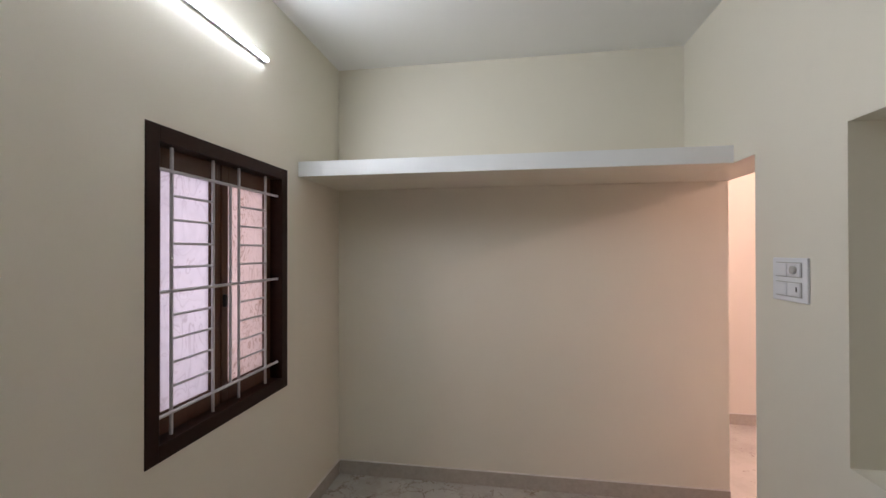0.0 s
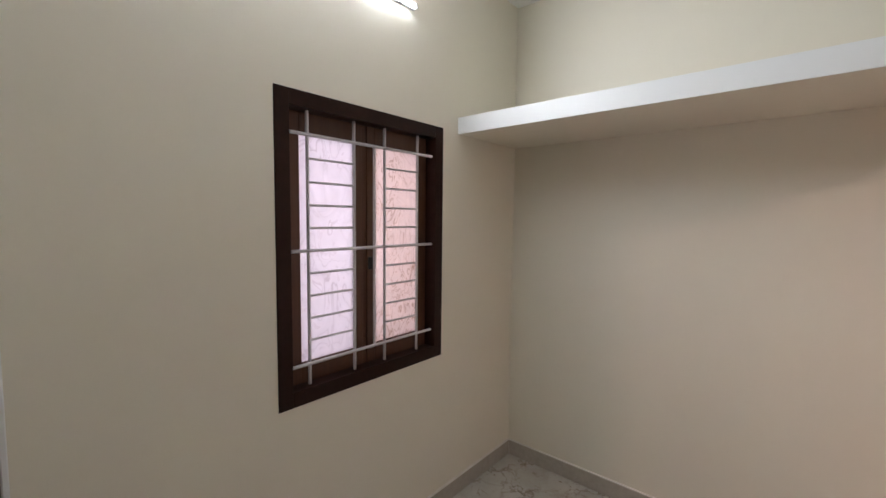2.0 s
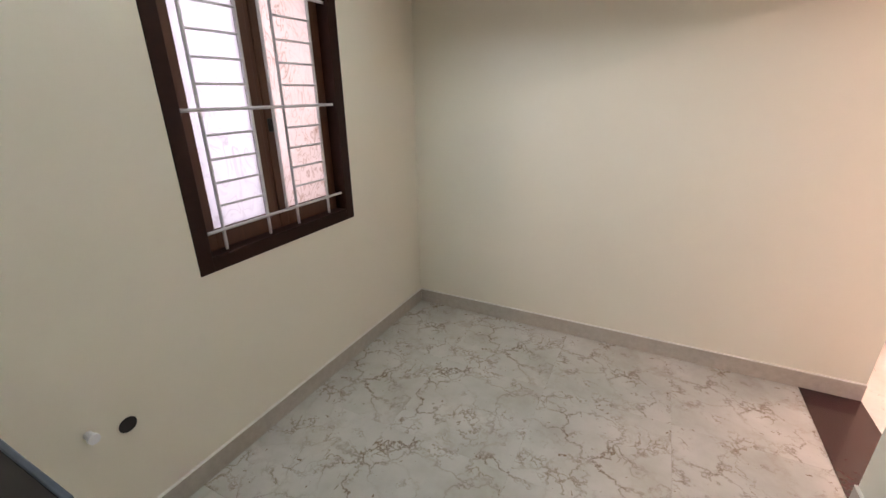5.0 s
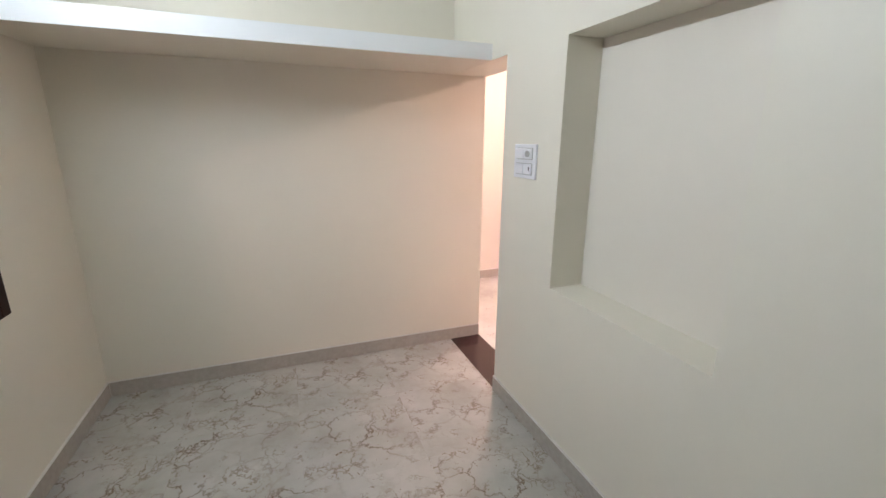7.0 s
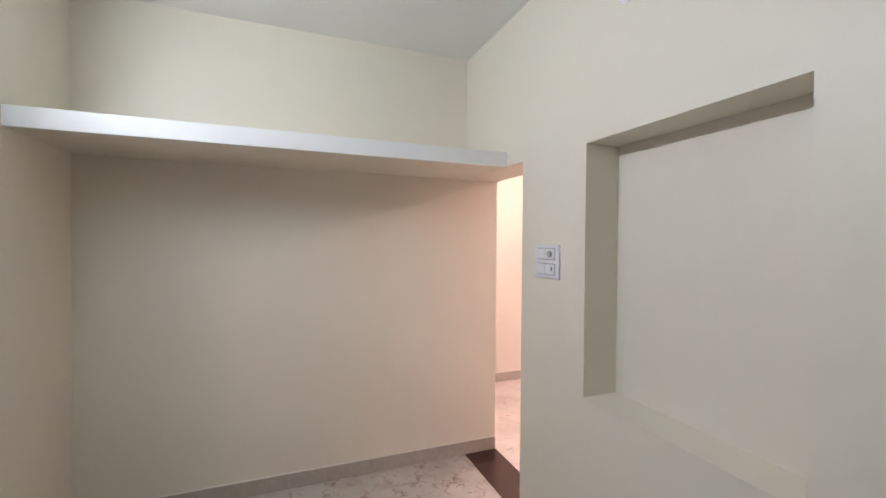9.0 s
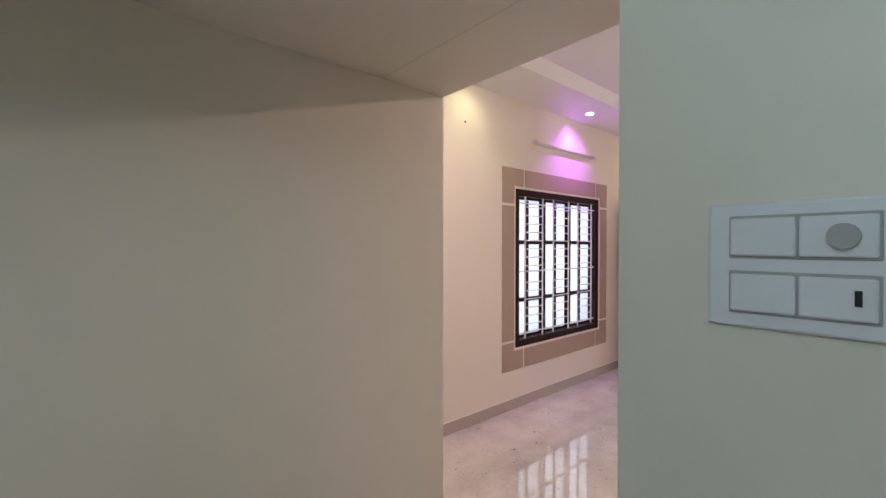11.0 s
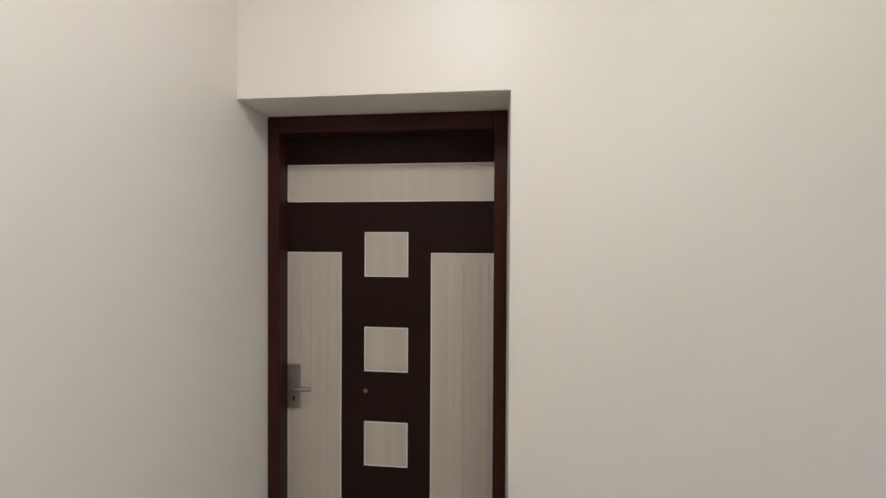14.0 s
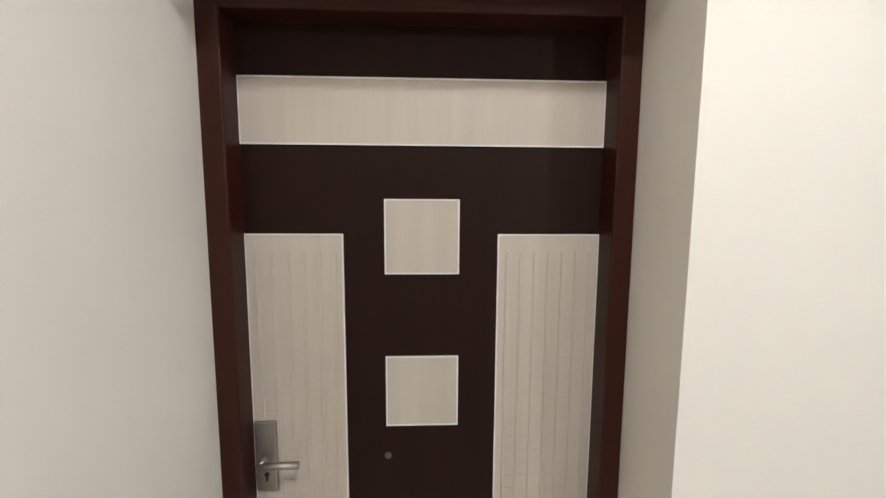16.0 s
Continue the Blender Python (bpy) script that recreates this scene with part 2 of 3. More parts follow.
def disc(center, axis, r, depth, sides=28, r2=None):
    """A round plate whose axis points along axis."""
    bm = bmesh.new()
    m = Matrix.Translation(center) @ Vector(axis).to_track_quat("Z", "Y").to_matrix().to_4x4()
    bmesh.ops.create_cone(bm, cap_ends=True, segments=sides, radius1=r, radius2=r if r2 is None else r2, depth=depth, matrix=m)
    return bm


def mesh(name, bm, material, smooth=False):
    me = bpy.data.meshes.new(name)
    bm.normal_update()
    bm.to_mesh(me)
    bm.free()
    me.materials.append(material)
    if smooth:
        for p in me.polygons:
            p.use_smooth = True
    return new(name, me)


def structure(name, bm, material, label, category):
    return tagged(mesh(name, bm, material), label, category, "", "structure")


def thing(name, base, label, category, group=""):
    ob = new(name)
    ob.matrix_basis = Matrix.Translation(base)
    ob.empty_display_size = 0.1
    return tagged(ob, label, category, group)


def part(name, bm, material, parent, label="", smooth=False):
    """One mesh under a thing (an Empty, whose shift is undone) or under a part."""
    ob = mesh(name, bm, material, smooth)
    ob.parent = parent
    ob.matrix_parent_inverse = parent.matrix_basis.inverted()
    if label:
        ob["label"] = label
    return ob


def pierced(axis, w0, w1, us, vs, holes):
    """A wall between w0 and w1 along axis (0: x, 1: y), over the breaks us (the other level axis) and vs (z), open in the cells named in holes."""
    bm = bmesh.new()

    def p(u, v, w):
        return bm.verts.new((w, u, v) if axis == 0 else (u, w, v))
    nu, nv = len(us) - 1, len(vs) - 1

    def solid(i, j):
        return 0 <= i < nu and 0 <= j < nv and (i, j) not in holes
    for i in range(nu):
        for j in range(nv):
            if not solid(i, j):
                continue
            u0, u1, v0, v1 = us[i], us[i + 1], vs[j], vs[j + 1]
            for w in (w0, w1):
                bm.faces.new([p(u0, v0, w), p(u1, v0, w), p(u1, v1, w), p(u0, v1, w)])
            for di, dj, a, b in ((-1, 0, (u0, v0), (u0, v1)), (1, 0, (u1, v0), (u1, v1)), (0, -1, (u0, v0), (u1, v0)), (0, 1, (u0, v1), (u1, v1))):
                if not solid(i + di, j + dj):
                    bm.faces.new([p(*a, w0), p(*b, w0), p(*b, w1), p(*a, w1)])
    bmesh.ops.remove_doubles(bm, verts=bm.verts, dist=1e-5)
    bmesh.ops.recalc_face_normals(bm, faces=bm.faces)
    return bm


# ---- plan ----
XR, XO = 2.418, 2.682        # inner and outer face of the room's east wall
YS, YH = -4.3, -3.9          # south ends of room and hall
ZC, ZH = 3.025, 2.965        # ceilings
YN, XA, XM = 1.411, 2.41, 7.51  # hall's north wall, alcove's west wall, entrance wall
ZL = 2.118                   # lintel
BX0, BX1, BZ = 3.59, 3.842, 2.76  # beam

structure("floor_hall", boxed(XO, XM + 0.2, YH - 0.2, 1.75, -0.12, 0.0), MARBLE_HALL, "polished pale marble-look hall floor with faint veins", "floor")
floor = structure("floor", boxed(-0.2, XO, YS - 0.2, 1.75, -0.12, -0.0025), GROUT, "polished cream marble-look floor with brown veins", "floor")
structure("ceiling_room", boxed(-0.2, XO, YS, 0.2, ZC, ZC + 0.15), CEIL, "smooth white painted flat ceiling", "ceiling")

# room: window wall with its opening
W0, W1, WZ0, WZ1 = -1.693, -0.741, 0.888, 2.130
wall_w = structure("wall_west", pierced(0, -0.2, 0.0, [YS - 0.2, W0, W1, 0.2], [0, WZ0, WZ1, ZC], {(1, 1)}), CREAM, "cream painted plaster wall with a window opening", "wall")
structure("wall_back", boxed(0.0, XO, 0.0, 0.2, 0.0, ZC), CREAM, "cream painted plaster wall under a loft slab", "wall")
# east wall: doorway and niche; the niche is closed behind by the wall's outer skin
N0, N1, NZ0, NZ1, ND = -2.234, -1.346, 0.916, 2.105, 2.612
structure("wall_east", pierced(0, XR, ND, [YS, N0, N1, -0.80, 0.0], [0, NZ0, NZ1, ZL, ZC], {(1, 1), (3, 0), (3, 1), (3, 2)}), CREAM, "cream painted wall with a deep niche and a doorway", "wall")
structure("wall_east_skin", pierced(0, ND, XO, [YS, -0.80, 0.0], [0, ZL, ZC], {(1, 0)}), HALL, "cream painted wall on the hall side", "wall")
structure("wall_south", boxed(0.0, XR, YS - 0.2, YS, 0.0, ZC), CREAM, "cream painted plain wall behind the kitchen", "wall")

# loft slab across the room's north end
bm = boxed(0.0, XR, -0.607, 0.0, ZL, 2.205, bevel=0.003)
loft = structure("loft_slab", bm, CREAM, "white-edged concrete loft slab below the ceiling", "shelf")
part("fascia", boxed(0.0, XR, -0.613, -0.607, ZL - 0.001, 2.208, bevel=0.001), WHITE, loft, "white painted front edge")

# hall
structure("wall_alcove", boxed(XA - 0.2, XA, 0.2, YN + 0.35, 0.0, ZH), HALL, "off-white painted wall beside the bedroom door", "wall")
# added backing, out of view: stops sky light from leaking around the door
structure("wall_door_backing", boxed(XA - 0.2, 4.2, 1.95, 2.05, -0.1, 3.1), HALL, "added unseen backing wall that keeps sky light out behind the door", "wall")
D0, D1 = XA, 3.311
HW0, HW1, HZ0, HZ1 = 4.814, 6.372, 0.577, 2.117
structure("wall_north", pierced(1, YN, YN + 0.23, [XA, D1, HW0, HW1, XM + 0.2], [0, HZ0, 2.113, HZ1, ZH + 0.2], {(0, 0), (0, 1), (2, 1), (2, 2)}), HALL, "off-white painted hall wall with door recess and window", "wall")
E0, E1, EZ = -0.272, 1.205, 2.085
structure("wall_entrance", pierced(0, XM, XM + 0.2, [YH, E0, E1, YN], [0, EZ, ZH + 0.2], {(1, 0)}), HALL, "off-white painted wall around the entrance door", "wall")
structure("wall_hall_south", boxed(XO, XM + 0.2, YH - 0.2, YH, 0.0, ZH + 0.2), HALL, "off-white painted plain hall wall", "wall")

# hall ceiling: border at lamp height, a shallow recessed tray with sloped edge
bm = bmesh.new()
tx0, tx1, ty0, ty1 = 4.2, 7.05, -3.0, 0.90
structure("ceiling_alcove", boxed(XA - 0.2, XO, 0.2, YN + 0.2, ZH, ZH + 0.2), CEIL, "flat white ceiling over the door alcove", "ceiling")
ox0, ox1, oy0, oy1 = XO, XM + 0.2, YH - 0.1, YN + 0.2
outer = [bm.verts.new((x, y, ZH)) for x, y in ((ox0, oy0), (ox1, oy0), (ox1, oy1), (ox0, oy1))]
inner = [bm.verts.new((x, y, ZH)) for x, y in ((tx0, ty0), (tx1, ty0), (tx1, ty1), (tx0, ty1))]
s = 0.10
upper = [bm.verts.new((x, y, ZH + 0.07)) for x, y in ((tx0 + s, ty0 + s), (tx1 - s, ty0 + s), (tx1 - s, ty1 - s), (tx0 + s, ty1 - s))]
top = [bm.verts.new((x, y, ZH + 0.2)) for x, y in ((ox0, oy0), (ox1, oy0), (ox1, oy1), (ox0, oy1))]
for i in range(4):
    j = (i + 1) % 4
    bm.faces.new([outer[i], outer[j], inner[j], inner[i]])
    bm.faces.new([inner[i], inner[j], upper[j], upper[i]])
    bm.faces.new([outer[i], top[i], top[j], outer[j]])
bm.faces.new(upper), bm.faces.new(top)
bmesh.ops.recalc_face_normals(bm, faces=bm.faces)
structure("ceiling_hall", bm, CEIL, "white hall ceiling with a shallow recessed tray", "ceiling")
structure("ceiling_beam", boxed(BX0, BX1, YH, YN, BZ, ZH, bevel=0.006), HALL, "off-white painted beam across the hall ceiling", "beam")

# skirting
SK, ST = 0.10, 0.012


def skirting(x0, x1, y0, y1):
    b = structure("baseboard", boxed(x0, x1, y0, y1, 0.0, SK, bevel=0.002), SKIRT, "beige-grey tile skirting along the wall foot", "skirting")
    part("grout_line", boxed(x0, x1, y0, y1, SK, SK + 0.005), BEAD, b, "pale grout line")


skirting(0.0, ST, -2.40, -ST)
skirting(ST, XO, -ST, 0.0)
skirting(XR - ST, XR, YS, -0.80)
skirting(D1, XM, YN - ST, YN)
skirting(XM - ST, XM, YH, E0)
skirting(XM - ST, XM, E1, YN - ST)
skirting(XA, XA + ST, 0.2, YN)
skirting(XO, XO + ST, YH, -0.80)
structure("threshold", boxed(XR, XO, -0.80, -ST, 0.0, 0.004), THRESH, "dark maroon granite strip across the doorway", "threshold")

# outdoors
structure("ground", boxed(-60, 70, -60, 60, -0.7, -0.30), GROUND, "grey concrete ground outside", "ground")
structure("neighbour_wall", boxed(-1.5, -1.3, -6, 4, -0.30, 7.5), SALMON, "salmon painted wall of the next house", "wall")
PW = 9.59                    # face of the porch wall
porch_wall = structure("porch_wall", boxed(PW, PW + 0.18, -4.5, 6.0, -0.30, 3.4), OUTWALL, "white limewashed porch wall with horizontal ledges", "wall")
for i in range(4):
    z = -0.040 + 0.068 * i
    part("ledge", boxed(PW - 0.009 + 0.001 * i, PW, -4.5, 6.0, z, z + 0.060, bevel=0.004), OUTWALL, porch_wall)
porch = structure("porch_floor", boxed(XM + 0.2, PW, -4.5, 6.0, -0.30, -0.152), GROUND, "porch floor of brown wood-look planks", "floor")
plank = boxed(0, 0.196, -1.2, 1.2, -0.012, 0.0, bevel=0.0)
plank_mesh = mesh("plank", plank, PORCH)
for i in range(9):
    for j in range(3):
        ob = plank_mesh if i == j == 0 else new("plank", plank_mesh.data)
        ob.parent = porch
        ob.location = (XM + 0.212 + 0.2 * i, -1.5 + 2.404 * j + 0.6 * (i % 2), -0.14)

# ---- the small room ----


def grille(parent, axis, w, uprights, z0, z1, rails, u0, u1, rungs, extra=(), material=None, r=0.007):
    """Bar grille: uprights, level rails and short rungs between pairs of uprights."""
    def at(u, z, d=0.0):
        return (w + d, u, z) if axis == 0 else (u, w + d, z)
    for u in uprights:
        part("upright_bar", rodded(at(u, z0), at(u, z1), r), material, parent)
    for u, a, b in extra:
        part("upright_bar", rodded(at(u, a), at(u, b), r), material, parent)
    for z in rails:
        part("rail_bar", rodded(at(u0, z, 0.010), at(u1, z, 0.010), r), material, parent)
    for a, b, zs in rungs:
        for z in zs:
            part("rung", rodded(at(a, z), at(b, z), r * 0.75, sides=8), material, parent)


def ring(axis, w0, w1, u0, u1, z0, z1, b, bevel=0.003):
    """A rectangular frame of members b wide, as one mesh."""
    bm = bmesh.new()
    for a in ((u0, u0 + b, z0, z1), (u1 - b, u1, z0, z1), (u0 + b, u1 - b, z0, z0 + b), (u0 + b, u1 - b, z1 - b, z1)):
        if axis == 0:
            box(bm, w0, w1, a[0], a[1], a[2], a[3], bevel)
        else:
            box(bm, a[0], a[1], w0, w1, a[2], a[3], bevel)
    return bm


def room_window():
    win = thing("window_1", (0, (W0 + W1) / 2, WZ0), "dark brown wooden two-sash window with pale bars", "window")
    win["kind"] = "structure"
    part("window_frame", ring(0, -0.075, 0.004, W0, W1, WZ0, WZ1, 0.062), MAHOG, win)
    part("inner_frame", ring(0, -0.125, -0.100, W0 + 0.05, W1 - 0.05, WZ0 + 0.05, WZ1 - 0.05, 0.045), SASHWOOD, win)
    part("mullion", boxed(-0.12, -0.073, -1.231, -1.206, WZ0 + 0.05, WZ1 - 0.05, bevel=0.004), SASHWOOD, win)
    for y0, y1, a, b, glass in ((-1.645, -1.232, -1.552, -1.283, FROST1), (-1.205, -0.79, -1.159, -0.867, FROSTP)):
        bm = bmesh.new()
        for c in ((y0, a, 0.93, 2.09), (b, y1, 0.93, 2.09), (a, b, 0.93, 1.036), (a, b, 1.982, 2.09)):
            box(bm, -0.099, -0.067, *c, bevel=0.003)
        sash = part("sash", bm, SASHWOOD, win)
        part("pane", boxed(-0.080, -0.075, a - 0.004, b + 0.004, 1.032, 1.986), glass, sash).visible_shadow = False
    part("latch", boxed(-0.067, -0.047, -1.203, -1.183, 1.40, 1.46, bevel=0.006), BLACKMETAL, win)
    zs = [1.881, 1.786, 1.693, 1.600, 1.414, 1.321, 1.228, 1.135]
    ups = [-1.535, -1.304, -1.125, -0.902]
    grille(win, 0, -0.035, ups, 0.950, 2.068, [1.973, 1.508, 1.040], -1.615, -0.803, [(ups[0], ups[1], zs), (ups[2], ups[3], zs)], [(-1.187, 1.040, 1.973)], BARS)


room_window()


def tube_light(base, length):
    x, y, z = base
    t = thing("tube_light", (x, y, z), "lit white tube light in a slim wall batten", "tube light")
    part("batten", boxed(x, x + 0.020, y - length, y, z - 0.0115, z + 0.0115, bevel=0.003), PLASTIC, t)
    part("tube", boxed(x + 0.016, x + 0.033, y - length + 0.006, y - 0.006, z - 0.010, z + 0.010, bevel=0.005), TUBE, t, "glowing white diffuser", True)
    for yy in (y - length - 0.002, y - 0.006):
        part("end_cap", boxed(x, x + 0.035, yy, yy + 0.008, z - 0.0125, z + 0.0125, bevel=0.003), PLASTIC, t)


tube_light((0.0, -0.978, 2.659), 1.22)
lamp("tube_lamp", "AREA", look((0.036, -1.588, 2.659), (1.0, -1.588, 2.62)), 5.7, (0.88, 0.96, 1.0), 1.17, 0.022)


def switch_plate():
    y0, y1, z0, z1 = -1.163, -0.948, 1.452, 1.632
    s = thing("switch_plate", (XR, (y0 + y1) / 2, z0), "white modular switch plate with two rows of switches", "switch")
    part("plate", boxed(XR - 0.011, XR, y0, y1, z0, z1, bevel=0.004), PLASTIC, s)
    for z in (1.472, 1.552):
        row = part("module_row", boxed(XR - 0.014, XR - 0.010, y0 + 0.028, y1 - 0.028, z, z + 0.062, bevel=0.002), GREYPLASTIC, s)
        for i in range(2):
            a = y0 + 0.031 + 0.078 * i
            part("rocker", boxed(XR - 0.020, XR - 0.0135, a, a + 0.075, z + 0.004, z + 0.058, bevel=0.003), PLASTIC, row)
    part("dial", disc((XR - 0.024, y0 + 0.062, 1.583), (1, 0, 0), 0.016, 0.012), GREYPLASTIC, s)
    # slot laid on the rocker, its inner shade given by dark colour
    part("socket_slot", boxed(XR - 0.0215, XR - 0.020, y0 + 0.045, y0 + 0.052, 1.495, 1.515), DARK, s)


switch_plate()


def round_cover(y, z):
    c = thing("junction_cover", (XR, y, z), "round white junction cover with two dark screws", "junction box")
    part("cover", disc((XR - 0.004, y, z), (-1, 0, 0), 0.057, 0.008, 28, 0.054), CEIL, c)
    for a in (-0.018, 0.018):
        part("screw", disc((XR - 0.009, y + a, z + a * 0.6), (1, 0, 0), 0.004, 0.002, 12), DARK, c)


round_cover(-1.592, 2.682)


def drain_holes():
    h = thing("pipe_hole", (0, -2.066, 0.44), "round open pipe hole in the wall", "hole")
    # flat dark disc: the shade in the pipe hole is its colour
    part("bore_shade", disc((0.0005, -2.066, 0.473), (1, 0, 0), 0.031, 0.003), DARK, h)
    part("rim", ring_disc((0.002, -2.066, 0.473), 0.030, 0.035), CREAM, h)
    st = thing("pipe_stub", (0, -2.174, 0.50), "short capped white water pipe stub", "pipe")
    part("pipe", rodded((0, -2.174, 0.519), (0.03, -2.174, 0.519), 0.014), PLASTIC, st)
    part("cap", rodded((0.028, -2.174, 0.519), (0.042, -2.174, 0.519), 0.018), PLASTIC, st)


def ring_disc(c, r0, r1):
    bm = bmesh.new()
    n = 24
    vs = [[bm.verts.new((c[0] + d, c[1] + r * math.cos(2 * math.pi * i / n), c[2] + r * math.sin(2 * math.pi * i / n))) for i in range(n)] for r, d in ((r0, 0.0), (r0, 0.003), (r1, 0.0))]
    for a, b in ((0, 1), (1, 2)):
        for i in range(n):
            j = (i + 1) % n
            bm.faces.new([vs[a][i], vs[a][j], vs[b][j], vs[b][i]])
    return bm


drain_holes()


def kitchen():
    c = thing("kitchen_counter", (0.32, -3.3, 0), "black granite kitchen counter on a plastered support", "counter")
    part("worktop", boxed(0.014, 0.622, YS, -2.412, 0.818, 0.848, bevel=0.003), GRANITE, c)
    part("end_edge", boxed(0.014, 0.640, -2.412, -2.398, 0.808, 0.850, bevel=0.003), EDGEGRAN, c, "sawn grey granite edge")
    part("front_edge", boxed(0.622, 0.640, YS, -2.412, 0.798, 0.848, bevel=0.006), GRANITE, c)
    part("support", boxed(0.0, 0.54, YS, -2.62, 0.0, 0.818), CREAM, c)
    structure("tile_trim", boxed(0.0, 0.016, -2.424, -2.410, 0.848, 2.9, bevel=0.003), WHITE, "white bead along the tile edge", "trim")


kitchen()

# ---- hall ----


def bedroom_door():
    y = 1.605
    d = thing("door_1", ((D0 + D1) / 2, y, 0), "closed dark laminate door with pale ash inlays", "door")
    d["kind"] = "structure"
    bm = bmesh.new()
    for a in ((D0 - 0.004, D0 + 0.046, 0.0, 2.113), (D1 - 0.046, D1, 0.0, 2.113), (D0 + 0.046, D1 - 0.046, 2.05, 2.113)):
        box(bm, a[0], a[1], y, y + 0.10, a[2], a[3], 0.004)
    part("door_frame", bm, MAHOG_RED, d, "reddish mahogany frame")
    yl = 1.678
    leaf = part("leaf", boxed(D0 + 0.046, D1 - 0.046, yl, yl + 0.034, 0.006, 2.072), WENGE, d)
    xs0, xs1 = 2.4575, 3.2635

    def inlay(x0, x1, z0, z1, name="inlay"):
        part(name, boxed(x0, x1, yl - 0.003, yl, z0, z1, bevel=0.0008), ASH, leaf, "pale ash-grain inlay")
        bm = bmesh.new()
        w = 0.0035
        for a in ((x0 - w, x0, z0 - w, z1 + w), (x1, x1 + w, z0 - w, z1 + w), (x0, x1, z0 - w, z0), (x0, x1, z1, z1 + w)):
            box(bm, a[0], a[1], yl - 0.005, yl, a[2], a[3])
        part("edge_bead", bm, BEAD, leaf)
    inlay(xs0, xs1, 1.800, 1.938)
    inlay(xs0, 2.672, 0.09, 1.596)
    inlay(3.032, xs1, 0.09, 1.596)
    for i in range(4):
        z = 1.510 - 0.3685 * i
        inlay(2.772, 2.936, z, z + 0.165)
    # pressed vertical ribs and cross dents on the tall inlays
    for x0, x1, n in ((2.480, 2.655, 6), (3.052, 3.246, 7)):
        for i in range(n):
            x = x0 + (x1 - x0) * i / (n - 1)
            part("rib", boxed(x - 0.0045, x + 0.0045, yl - 0.0062, yl - 0.003, 0.14, 1.56, bevel=0.0014), ASH, leaf)
        bm = bmesh.new()
        for k in range(26):
            z = 1.545 - 0.034 * k
            box(bm, x0 - 0.006, x1 + 0.006, yl - 0.0045, yl - 0.003, z - 0.004, z + 0.004)
        part("cross_ribs", bm, ASH, leaf)
    hnd = part("lock_plate", boxed(2.460, 2.511, yl - 0.014, yl - 0.003, 0.982, 1.158, bevel=0.004), STEEL, leaf, "satin steel lock plate")
    bm = rodded((2.486, yl - 0.012, 1.070), (2.486, yl - 0.052, 1.070), 0.010)
    rod(bm, (2.481, yl - 0.050, 1.070), (2.572, yl - 0.050, 1.072), 0.0085)
    part("lever", bm, STEEL, leaf, "steel lever handle", True)
    # keyhole depth is only dark colour on flat pieces
    part("keyhole", disc((2.486, yl - 0.0146, 1.026), (0, 1, 0), 0.006, 0.002), DARK, hnd)
    part("keyhole_slot", boxed(2.4835, 2.4885, yl - 0.0155, yl - 0.0136, 1.010, 1.024), DARK, hnd)
    for x, z, r in ((2.772, 1.06, 0.009),):
        part("scuff", disc((x, yl - 0.0005, z), (0, 1, 0), r, 0.0015, 7), plain("pale_scuff", (0.13, 0.09, 0.07), 0.6), leaf, "pale scuff mark")


bedroom_door()


